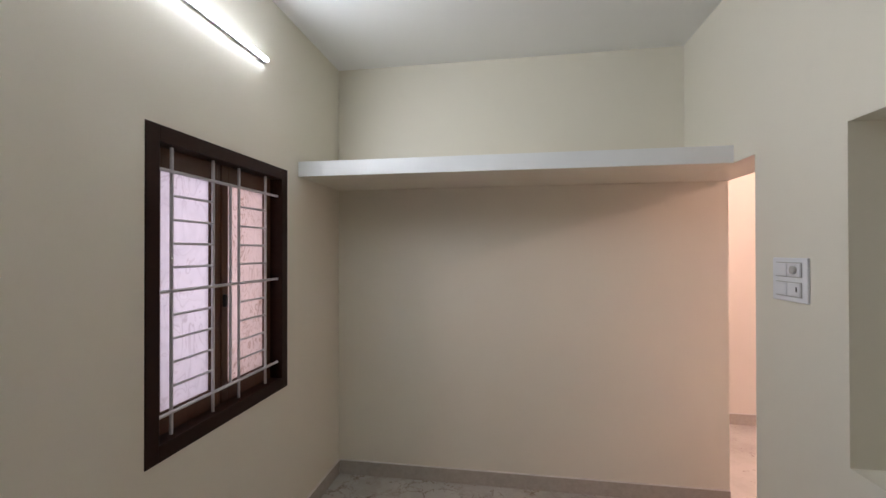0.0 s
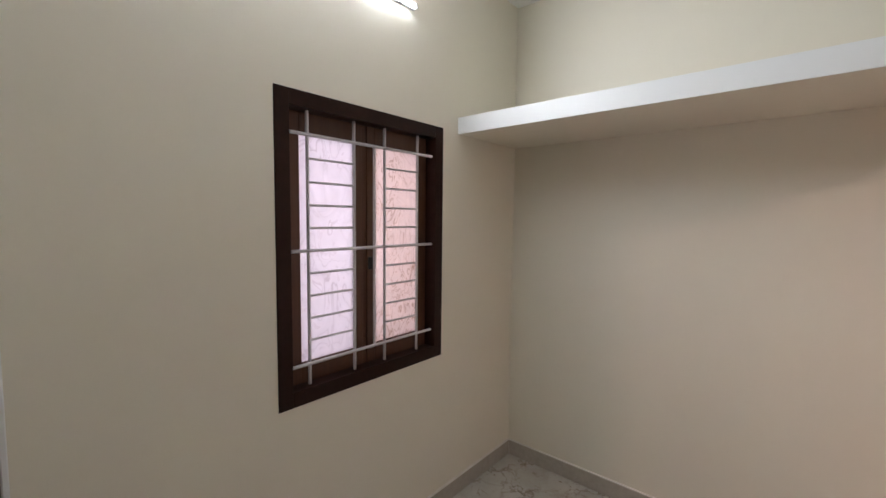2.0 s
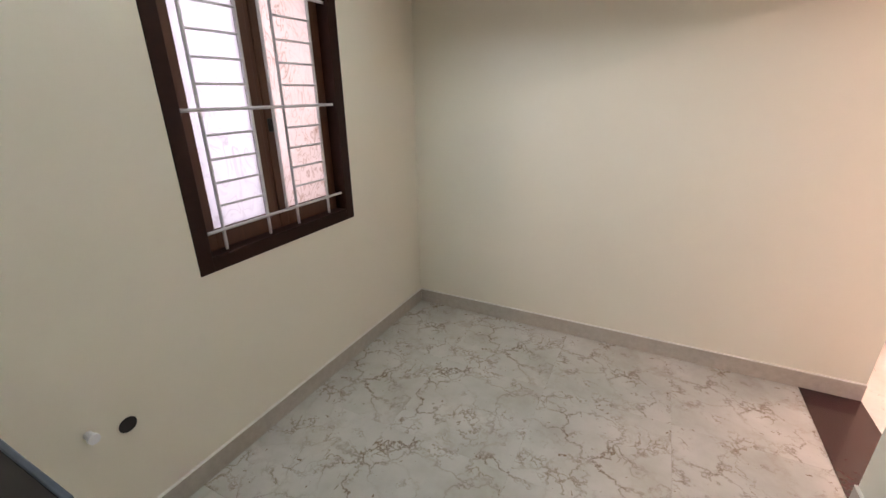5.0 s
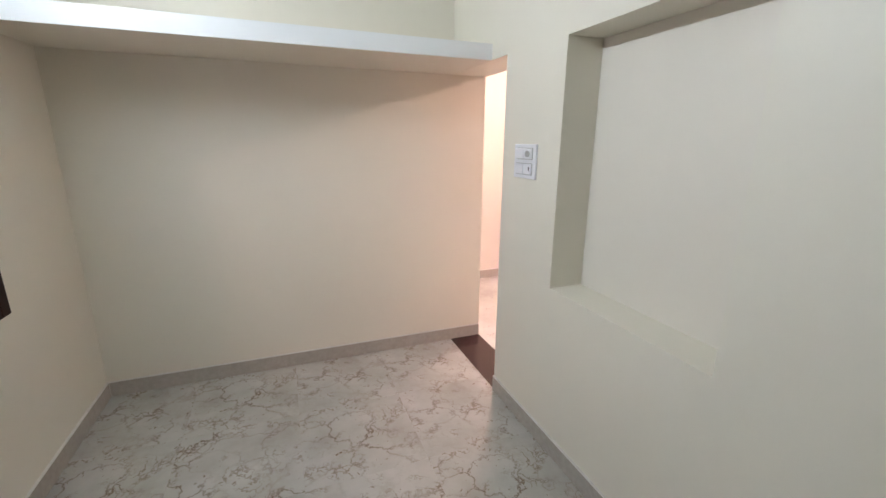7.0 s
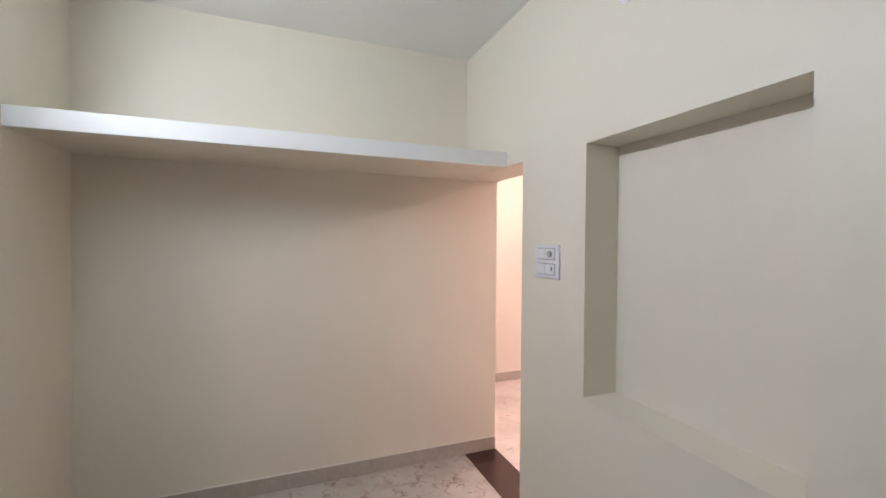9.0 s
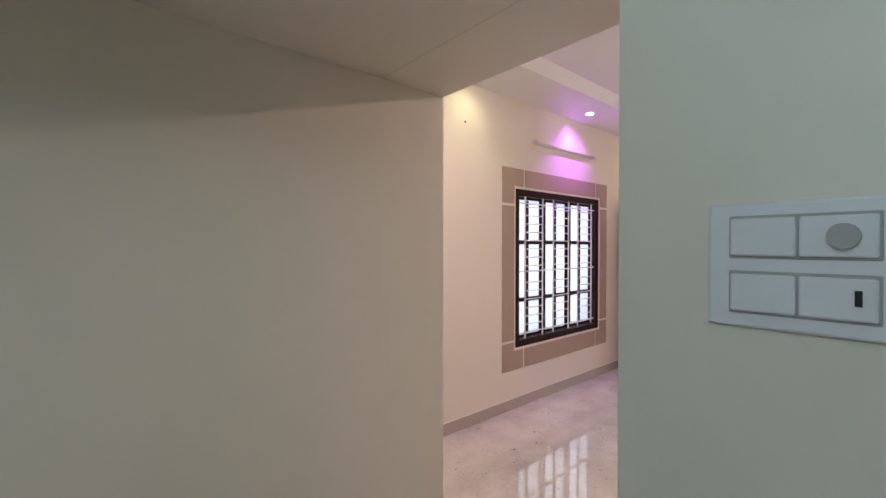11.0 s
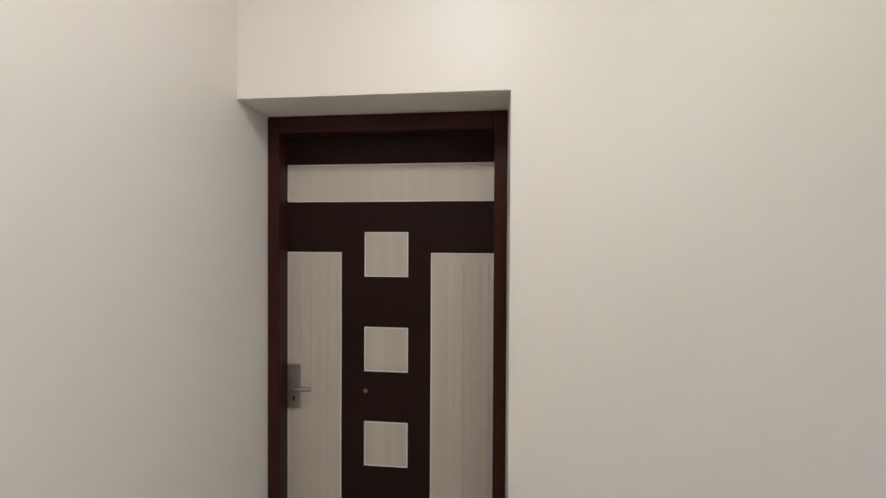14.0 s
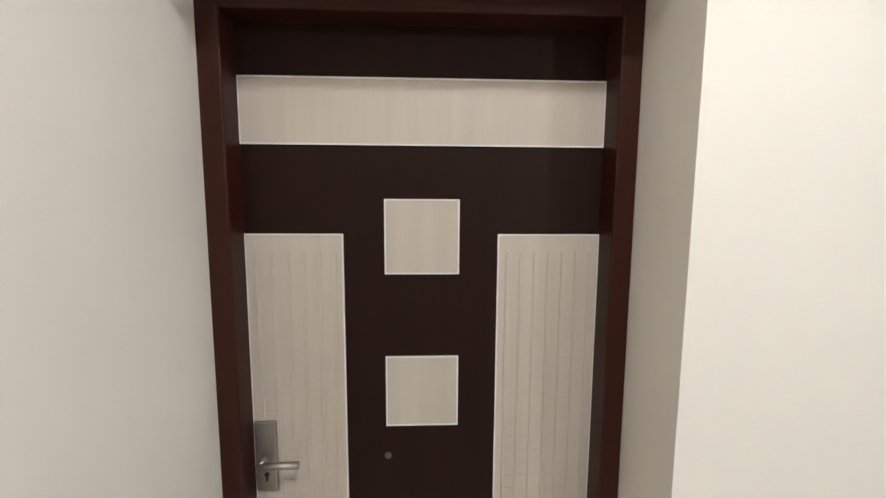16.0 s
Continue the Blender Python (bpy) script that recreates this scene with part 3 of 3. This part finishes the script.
def hall_window():
    win = thing("window_2", ((HW0 + HW1) / 2, YN, HZ0), "dark wooden three-bay window with white bar grille", "window")
    win["kind"] = "structure"
    part("window_frame", ring(1, YN + 0.004, YN + 0.12, HW0, HW1, HZ0, HZ1, 0.065), MAHOG, win)
    x0, x1 = HW0 + 0.065, HW1 - 0.065
    bay = (x1 - x0) / 3
    for i in range(1, 3):
        x = x0 + bay * i
        part("mullion", boxed(x - 0.024, x + 0.024, YN + 0.055, YN + 0.115, HZ0 + 0.065, HZ1 - 0.065, bevel=0.003), MAHOG, win)
    ups, rungs = [], []
    za, zb, zc, zd = HZ0 + 0.065, 1.02, 1.60, HZ1 - 0.065
    for i in range(3):
        a, b = x0 + bay * i + (0.024 if i else 0), x0 + bay * (i + 1) - (0.024 if i < 2 else 0)
        sash = part("sash", ring(1, YN + 0.080, YN + 0.11, a, b, za, zd, 0.022), MAHOG, win)
        m = (a + b) / 2
        part("muntin", boxed(m - 0.019, m + 0.019, YN + 0.082, YN + 0.108, za + 0.03, zd - 0.03), MAHOG, sash)
        for z in (zb, zc):
            part("muntin", boxed(a + 0.022, b - 0.022, YN + 0.084, YN + 0.106, z - 0.02, z + 0.02), MAHOG, sash)
        for c, d in ((a + 0.022, m - 0.019), (m + 0.019, b - 0.022)):
            for e, f in ((za + 0.022, zb - 0.02), (zb + 0.02, zc - 0.02), (zc + 0.02, zd - 0.022)):
                part("pane", boxed(c, d, YN + 0.091, YN + 0.095, e, f), FROST2, sash).visible_shadow = False
        l, r = x0 + bay * i + 0.10, x0 + bay * (i + 1) - 0.09
        ups += [l, r]
        zs = [0.70 + 0.0833 * k for k in range(1, 16)]
        rungs.append((l, r, [z for z in zs if abs(z - 1.31) > 0.03 and z < 1.96]))
    grille(win, 1, YN + 0.012, ups, HZ0 + 0.07, HZ1 - 0.065, [0.70, 1.31, 1.985], x0 + 0.03, x1 - 0.02, rungs, (), BARSWHITE, 0.0075)
    # stone-look surround in eight pieces with pale joints
    b = thing("window_surround", ((HW0 + HW1) / 2, YN, 0.37), "pinkish-brown stone-look window surround with pale joints", "window surround")
    sx0, sx1, sz0, sz1 = 4.620, 6.550, 0.372, 2.307
    ix0, ix1, iz0, iz1 = HW0 - 0.022, HW1 + 0.022, HZ0 - 0.022, HZ1 + 0.022
    g = 0.012
    pieces = [(sx0, sx0 + 0.31, iz1, sz1), (sx0 + 0.31 + 2 * g, sx1 - 0.27, iz1, sz1), (sx1 - 0.27 + 2 * g, sx1, iz1, sz1),
              (sx0, sx0 + 0.31, sz0, iz0), (sx0 + 0.31 + 2 * g, sx1 - 0.27, sz0, iz0), (sx1 - 0.27 + 2 * g, sx1, sz0, iz0),
              (sx0, ix0, iz0 + 0.104, iz1 - 0.194), (ix1, sx1, iz0 + 0.124, iz1 - 0.134),
              (sx0, ix0, iz0, iz0 + 0.08), (ix1, sx1, iz0, iz0 + 0.10), (sx0, ix0, iz1 - 0.17, iz1), (ix1, sx1, iz1 - 0.11, iz1)]
    for p in pieces:
        part("stone_piece", boxed(p[0], p[1], YN - 0.006, YN, p[2], p[3], bevel=0.001), STONE, b)


hall_window()


def leaf_shape(bm, c, a, size, x):
    """A small pointed leaf in the plane x, about c, turned by a."""
    n = 7
    rim = []
    for side in (1, -1):
        for i in range(n) if side == 1 else range(n - 1, -1, -1):
            t = i / (n - 1)
            u, v = (t - 0.5) * size, side * math.sin(math.pi * t ** 0.8) * size * 0.26
            rim.append((c[0] + u * math.cos(a) - v * math.sin(a), c[1] + u * math.sin(a) + v * math.cos(a)))
    vs = []
    for i, (y, z) in enumerate(rim):
        if i in (n, 2 * n - 1):
            continue
        vs.append((y, z))
    front = [bm.verts.new((x, y, z)) for y, z in vs]
    back = [bm.verts.new((x + 0.002, y, z)) for y, z in vs]
    bm.faces.new(front), bm.faces.new(back[::-1])
    for i in range(len(vs)):
        j = (i + 1) % len(vs)
        bm.faces.new([front[i], back[i], back[j], front[j]])
    return bm


def strip(points, r, sides=6):
    """A thin round line through points, as one mesh."""
    bm = bmesh.new()
    for a, b in zip(points, points[1:]):
        rod(bm, a, b, r, sides)
    return bm


def entrance():
    d = thing("door_2", (XM, (E0 + E1) / 2, 0), "open carved teak entrance door with a leaded side light", "door")
    d["kind"] = "structure"
    my0, my1 = 0.118, 0.216
    bm = bmesh.new()
    for y0, y1 in ((E0, E0 + 0.055), (my0, my1), (E1 - 0.085, E1)):
        box(bm, XM - 0.015, XM + 0.11, y0, y1, 0.0, EZ, 0.004)
    for y0, y1 in ((E0 + 0.055, my0), (my1, E1 - 0.085)):
        box(bm, XM - 0.015, XM + 0.11, y0, y1, EZ - 0.075, EZ, 0.004)
    box(bm, XM - 0.015, XM + 0.11, E0 + 0.055, my0, 0.0, 0.085, 0.004)
    box(bm, XM - 0.012, XM + 0.11, my1, E1 - 0.085, 0.0, 0.035, 0.004)
    part("door_frame", bm, TEAKDARK, d, "varnished teak frame")
    part("sill_strip", boxed(XM - 0.05, XM - 0.015, my1, E1 - 0.085, 0.0, 0.02, bevel=0.003), TEAK, d)
    # side light
    gy0, gy1, gz0, gz1 = E0 + 0.055, my0, 0.085, EZ - 0.075
    pane = part("side_light", boxed(XM + 0.05, XM + 0.056, gy0, gy1, gz0, gz1), FROST3, d, "frosted side light painted with a green vine")
    pane.visible_shadow = False
    xg = XM + 0.044
    for y in (gy0 + 0.075, gy1 - 0.06):
        part("lead_line", rodded((xg, y, gz0), (xg, y, gz1), 0.004, sides=6), STEM, pane)
    for i in range(25):
        z = gz0 + 0.03 + i * 0.0765
        full = i in (0, 8, 16, 24)
        part("lead_line", rodded((xg, gy0 + (0.0 if full else 0.075), z), (xg, gy1 - (0.0 if full else 0.06), z), 0.0036, sides=6), STEM, pane)
    rng = random.Random(4)
    mid, half = (gy0 + gy1) / 2, (gy1 - gy0) / 2
    for phase, z0, z1 in ((0.0, 0.02, 1.0), (1.9, 0.35, 1.45), (3.4, 0.95, 1.85)):
        stem = [(xg - 0.004, mid + half * 0.72 * math.sin(phase + 2.3 * i / 30), gz0 + z0 + (z1 - z0) * i / 30) for i in range(31)]
        part("vine_stem", strip(stem, 0.0045), STEM, pane)
        for k in range(6):
            base, turn = stem[2 + 4 * k], 1 if k % 2 else -1
            curl = []
            for i in range(19):
                a = 4.4 * i / 18
                rad = 0.085 * (1 - 0.62 * i / 18)
                curl.append((base[0], min(max(base[1] + turn * (0.085 - rad * math.cos(a)), gy0 + 0.008), gy1 - 0.008), min(base[2] + rad * math.sin(a) + 0.05 * i / 18, gz1 - 0.01)))
            part("tendril", strip(curl, 0.003), STEM, pane)
    for k in range(22):
        z = gz0 + 0.10 + 1.74 * k / 21
        y = gy0 + 0.05 + (gy1 - gy0 - 0.1) * ((k * 0.382 + 0.2) % 1.0)
        part("vine_leaf", leaf_shape(bmesh.new(), (y, z), rng.uniform(-0.6, 0.9), rng.uniform(0.065, 0.09), xg - 0.008), LEAF, pane, "green leaf")
    # leaf, swung in against the wall
    hinge, ang, wdt = Vector((XM - 0.02, 1.128, 0.0)), radians(-3.5), 0.80

    def m(bm):
        """Lay a piece built along -x from the hinge into the swung leaf."""
        bmesh.ops.transform(bm, verts=bm.verts, matrix=Matrix.Translation(hinge) @ Matrix.Rotation(-ang, 4, "Z"))
        return bm
    leaf = part("leaf", m(boxed(-wdt, 0, -0.02, 0.02, 0.02, 2.045, bevel=0.003)), TEAK, d, "carved teak door leaf")
    f = -0.0205
    for r, zt in ((0.20, 1.50), (0.155, 1.50)):
        pts = [(-0.40 - r, f, 0.30)] + [(-0.40 - r * math.cos(a), f, zt + r * 1.5 * math.sin(a)) for a in [math.pi * i / 16 for i in range(17)]] + [(-0.40 + r, f, 0.30), (-0.40 - r, f, 0.30)]
        part("carved_line", m(strip(pts, 0.007)), GROOVE, leaf)
    fr = [(-0.08, f, 0.14), (-0.72, f, 0.14), (-0.72, f, 1.93), (-0.08, f, 1.93), (-0.08, f, 0.14)]
    part("carved_line", m(strip(fr, 0.006)), GROOVE, leaf)
    crest = [(-0.40 + 0.27 * math.cos(a) * (1 + 0.05 * math.sin(9 * a)), f, 1.55 + 0.33 * math.sin(a) * (1 + 0.05 * math.sin(9 * a))) for a in [math.pi * i / 40 for i in range(41)]]
    part("carved_line", m(strip(crest, 0.007)), GROOVE, leaf)
    for s in (-1, 1):
        for z in (0.55, 0.95, 1.25):
            scroll = [(-0.40 + s * (0.02 + 0.075 * (1 - t) * math.cos(6 * t)), f, z + 0.18 * t + 0.05 * math.sin(6 * t)) for t in [i / 18 for i in range(19)]]
            part("carved_scroll", m(strip(scroll, 0.007)), GROOVE, leaf)
    for z in (0.48, 1.10, 1.62):
        part("carved_line", m(strip([(-0.57, f, z), (-0.23, f, z)], 0.006)), GROOVE, leaf)
    # pull handle, latch plate and lever near the free edge
    bm = strip([(-0.735, f - 0.045, 1.42), (-0.735, f - 0.055, 1.56), (-0.735, f - 0.045, 1.70)], 0.010, 10)
    for z in (1.42, 1.70):
        rod(bm, (-0.735, f, z), (-0.735, f - 0.048, z), 0.009)
    part("pull_handle", m(bm), BLACKMETAL, leaf, "black curved pull handle")
    plate = part("lock_plate", m(boxed(-0.765, -0.715, f - 0.008, f, 1.08, 1.33, bevel=0.003)), BLACKMETAL, leaf)
    bm = rodded((-0.74, f, 1.23), (-0.74, f - 0.05, 1.23), 0.009)
    rod(bm, (-0.745, f - 0.048, 1.23), (-0.64, f - 0.048, 1.225), 0.008)
    part("lever", m(bm), BLACKMETAL, leaf)
    part("back_knob", m(rodded((-0.74, 0.02, 1.23), (-0.74, 0.075, 1.23), 0.013)), BLACKMETAL, leaf)
    part("edge_bolt", m(boxed(-0.803, -0.799, -0.012, 0.012, 1.10, 1.32)), BLACKMETAL, leaf)
    part("door_stopper", m(strip([(-0.66, f - 0.004, 0.10), (-0.665, f - 0.03, 0.06), (-0.668, f - 0.045, 0.012)], 0.008, 8)), BLACKMETAL, leaf)


entrance()


def downlight(x, y, glowing, label):
    l = thing("ceiling_spotlight", (x, y, ZH), label, "spotlight", "ceiling spotlights")
    part("rim", disc((x, y, ZH - 0.003), (0, 0, 1), 0.050, 0.006, 28, 0.047), PLASTIC, l)
    part("lens", disc((x, y, ZH - 0.0075), (0, 0, 1), 0.036, 0.004), glowing, l, "glowing lens")


for sx, sy, mat, lab, col, cone, watts in ((4.149, 1.149, LEDWARM, "round recessed spotlight glowing warm yellow", (1.0, 0.77, 0.42), 138, 4.2),
                                     (5.73, 1.165, LEDVIOLET, "round recessed spotlight glowing violet", (0.64, 0.10, 1.0), 108, 25),
                                     (7.284, 1.137, LEDWARM, "round recessed spotlight glowing warm yellow", (1.0, 0.77, 0.42), 138, 6.5)):
    downlight(sx, sy, mat, lab)
    lamp("spot_lamp", "SPOT", look((sx, sy, ZH - 0.02), (sx, sy + 0.17, ZH - 0.5)), watts, col, cone)


def passage_light(x, y, watts):
    z = ZH
    l = thing("ceiling_light", (x, y, z), "round warm surface-mounted ceiling light", "ceiling light")
    part("body", disc((x, y, z - 0.012), (0, 0, 1), 0.11, 0.024), PLASTIC, l)
    part("diffuser", disc((x, y, z - 0.028), (0, 0, 1), 0.10, 0.008), glow("warm_diffuser", WARM, 10), l, "glowing warm diffuser")
    lamp("ceiling_lamp", "AREA", look((x, y, z - 0.04), (x, y + 0.001, 0)), watts, WARM, 0.2)


# added fill light, out of view: lifts the hall's ceiling and walls
def globe_fill(x, y, watts):
    z = ZH + 0.07
    l = thing("globe_fill", (x, y, z), "added unseen warm globe that brightens the hall", "ceiling light")
    part("cap", disc((x, y, z - 0.015), (0, 0, 1), 0.06, 0.03), PLASTIC, l)
    bm = bmesh.new()
    bmesh.ops.create_uvsphere(bm, u_segments=24, v_segments=14, radius=0.09, matrix=Matrix.Translation((x, y, z - 0.11)))
    globe = part("globe", bm, glow("warm_fill_globe", WARM, 8), l, "glowing globe of the added fill light", True)
    globe.visible_shadow = False
    bulb = lamp("globe_fill_lamp", "POINT", Matrix.Translation((x, y, z - 0.11)), watts, WARM)
    bulb.data.shadow_soft_size = 0.05


passage_light(3.16, 0.30, 8.8)
globe_fill(5.4, -1.9, 30)


def wall_batten():
    t = thing("tube_light_fitting", (5.6, YN, 2.6), "unlit slim grey batten light above the window", "tube light")
    part("batten", boxed(5.08, 6.22, YN - 0.03, YN, 2.585, 2.622, bevel=0.005), CEIL, t)
    for x in (5.08, 6.20):
        part("end_cap", boxed(x, x + 0.02, YN - 0.045, YN - 0.028, 2.583, 2.624, bevel=0.003), PLASTIC, t)
    part("tube", rodded((5.10, YN - 0.036, 2.60), (6.20, YN - 0.036, 2.60), 0.009), CEIL, t, "", True)


wall_batten()


def meter_box():
    b = thing("distribution_box", (7.09, YN, 1.52), "flush grey steel electrical distribution box", "fuse box")
    part("box_frame", ring(1, YN - 0.012, YN, 6.93, 7.26, 1.515, 1.955, 0.012), BOXPAINT, b)
    part("box_door", boxed(6.944, 7.246, YN - 0.016, YN, 1.529, 1.941, bevel=0.002), BOXPAINT, b)
    part("latch", boxed(7.205, 7.225, YN - 0.022, YN - 0.016, 1.71, 1.75, bevel=0.002), DARK, b)


meter_box()


def sensor():
    s = thing("wall_bracket_lamp", (7.16, YN, 2.53), "white wall holder with a dark socket and loose wires", "lamp holder")
    part("back_plate", boxed(7.13, 7.20, YN - 0.012, YN, 2.56, 2.72, bevel=0.003), PLASTIC, s)
    part("socket", boxed(7.145, 7.185, YN - 0.05, YN - 0.012, 2.59, 2.67, bevel=0.006), BLACKMETAL, s)
    part("stem", boxed(7.155, 7.18, YN - 0.02, YN, 2.50, 2.56, bevel=0.003), GREYPLASTIC, s)
    part("wire", strip([(7.13, YN - 0.006, 2.62), (7.09, YN - 0.012, 2.66), (7.09, YN - 0.01, 2.74)], 0.003), DARK, s)


sensor()


def small_fixtures():
    c = thing("bulb_holder", (XM, -0.145, 2.65), "small black bulb holder on a white round plate", "lamp holder")
    part("plate", disc((XM - 0.006, -0.185, 2.665), (1, 0, 0), 0.045, 0.012), PLASTIC, c)
    part("socket", disc((XM - 0.03, -0.15, 2.651), (1, 0, 0), 0.027, 0.05), BLACKMETAL, c)
    for y in (-0.58, -0.74):
        s = thing("switch_plate", (XM, y, 1.47), "white switch plate on the hall wall", "switch", "hall switch plates")
        part("plate", boxed(XM - 0.010, XM, y - 0.065, y + 0.065, 1.49, 1.58, bevel=0.003), PLASTIC, s)
        for i in range(3):
            part("rocker", boxed(XM - 0.014, XM - 0.010, y - 0.052 + 0.036 * i, y - 0.020 + 0.036 * i, 1.505, 1.565, bevel=0.002), PLASTIC, s)
    r = thing("ceiling_rose", (5.665, -0.184, 3.035), "flat white round fan hook cover on the ceiling", "ceiling rose")
    part("cover", disc((5.665, -0.184, ZH + 0.058), (0, 0, 1), 0.062, 0.024, 28, 0.066), PLASTIC, r)
    k = thing("wall_plug_hole", (4.144, YN, 2.62), "tiny dark anchor hole in the wall", "hole")
    # flat disc, coloured dark for the shade inside the anchor hole
    part("bore_shade", disc((4.144, YN - 0.001, 2.625), (0, 1, 0), 0.010, 0.004), DARK, k)


small_fixtures()

# ---- wall tiles over the counter, last ----
def tile_rows(z0, z1, material, name, w):
    n = int((-2.426 - YS) / w)
    first = None
    for i in range(n + 1):
        y1 = -2.426 - i * w
        y0 = max(y1 - w + 0.002, YS)
        if first is None:
            ob = first = part(name, boxed(0.0, 0.011, y0, y1, z0, z1 - 0.002), material, wall_w)
        else:
            ob = new(name, first.data)
            ob.parent, ob.location = wall_w, (0, -i * w, 0)


tile_rows(0.848, 1.455, BROWNTILE, "tile", 0.31)
tile_rows(1.455, 1.568, GREYTILE, "border_tile", 0.31)
tile_rows(1.568, 2.175, BROWNTILE, "tile", 0.31)
tile_rows(2.175, 2.78, BROWNTILE, "tile", 0.31)

# ---- floor tiles of the small room: square, laid from the doorway wall ----
TS = 0.630
tile_mesh = None
for i in range(4):
    for j in range(7):
        x1, y1 = XR - TS * i, -TS * j
        if tile_mesh is None:
            ob = part("floor_tile", boxed(0.0006, TS - 0.0006, 0.0006, TS - 0.0006, -0.012, 0.0), MARBLE, floor)
            tile_mesh = ob.data
        else:
            ob = new("floor_tile", tile_mesh)
            ob.parent = floor
        ob.location = (x1 - TS, y1 - TS, 0.0)
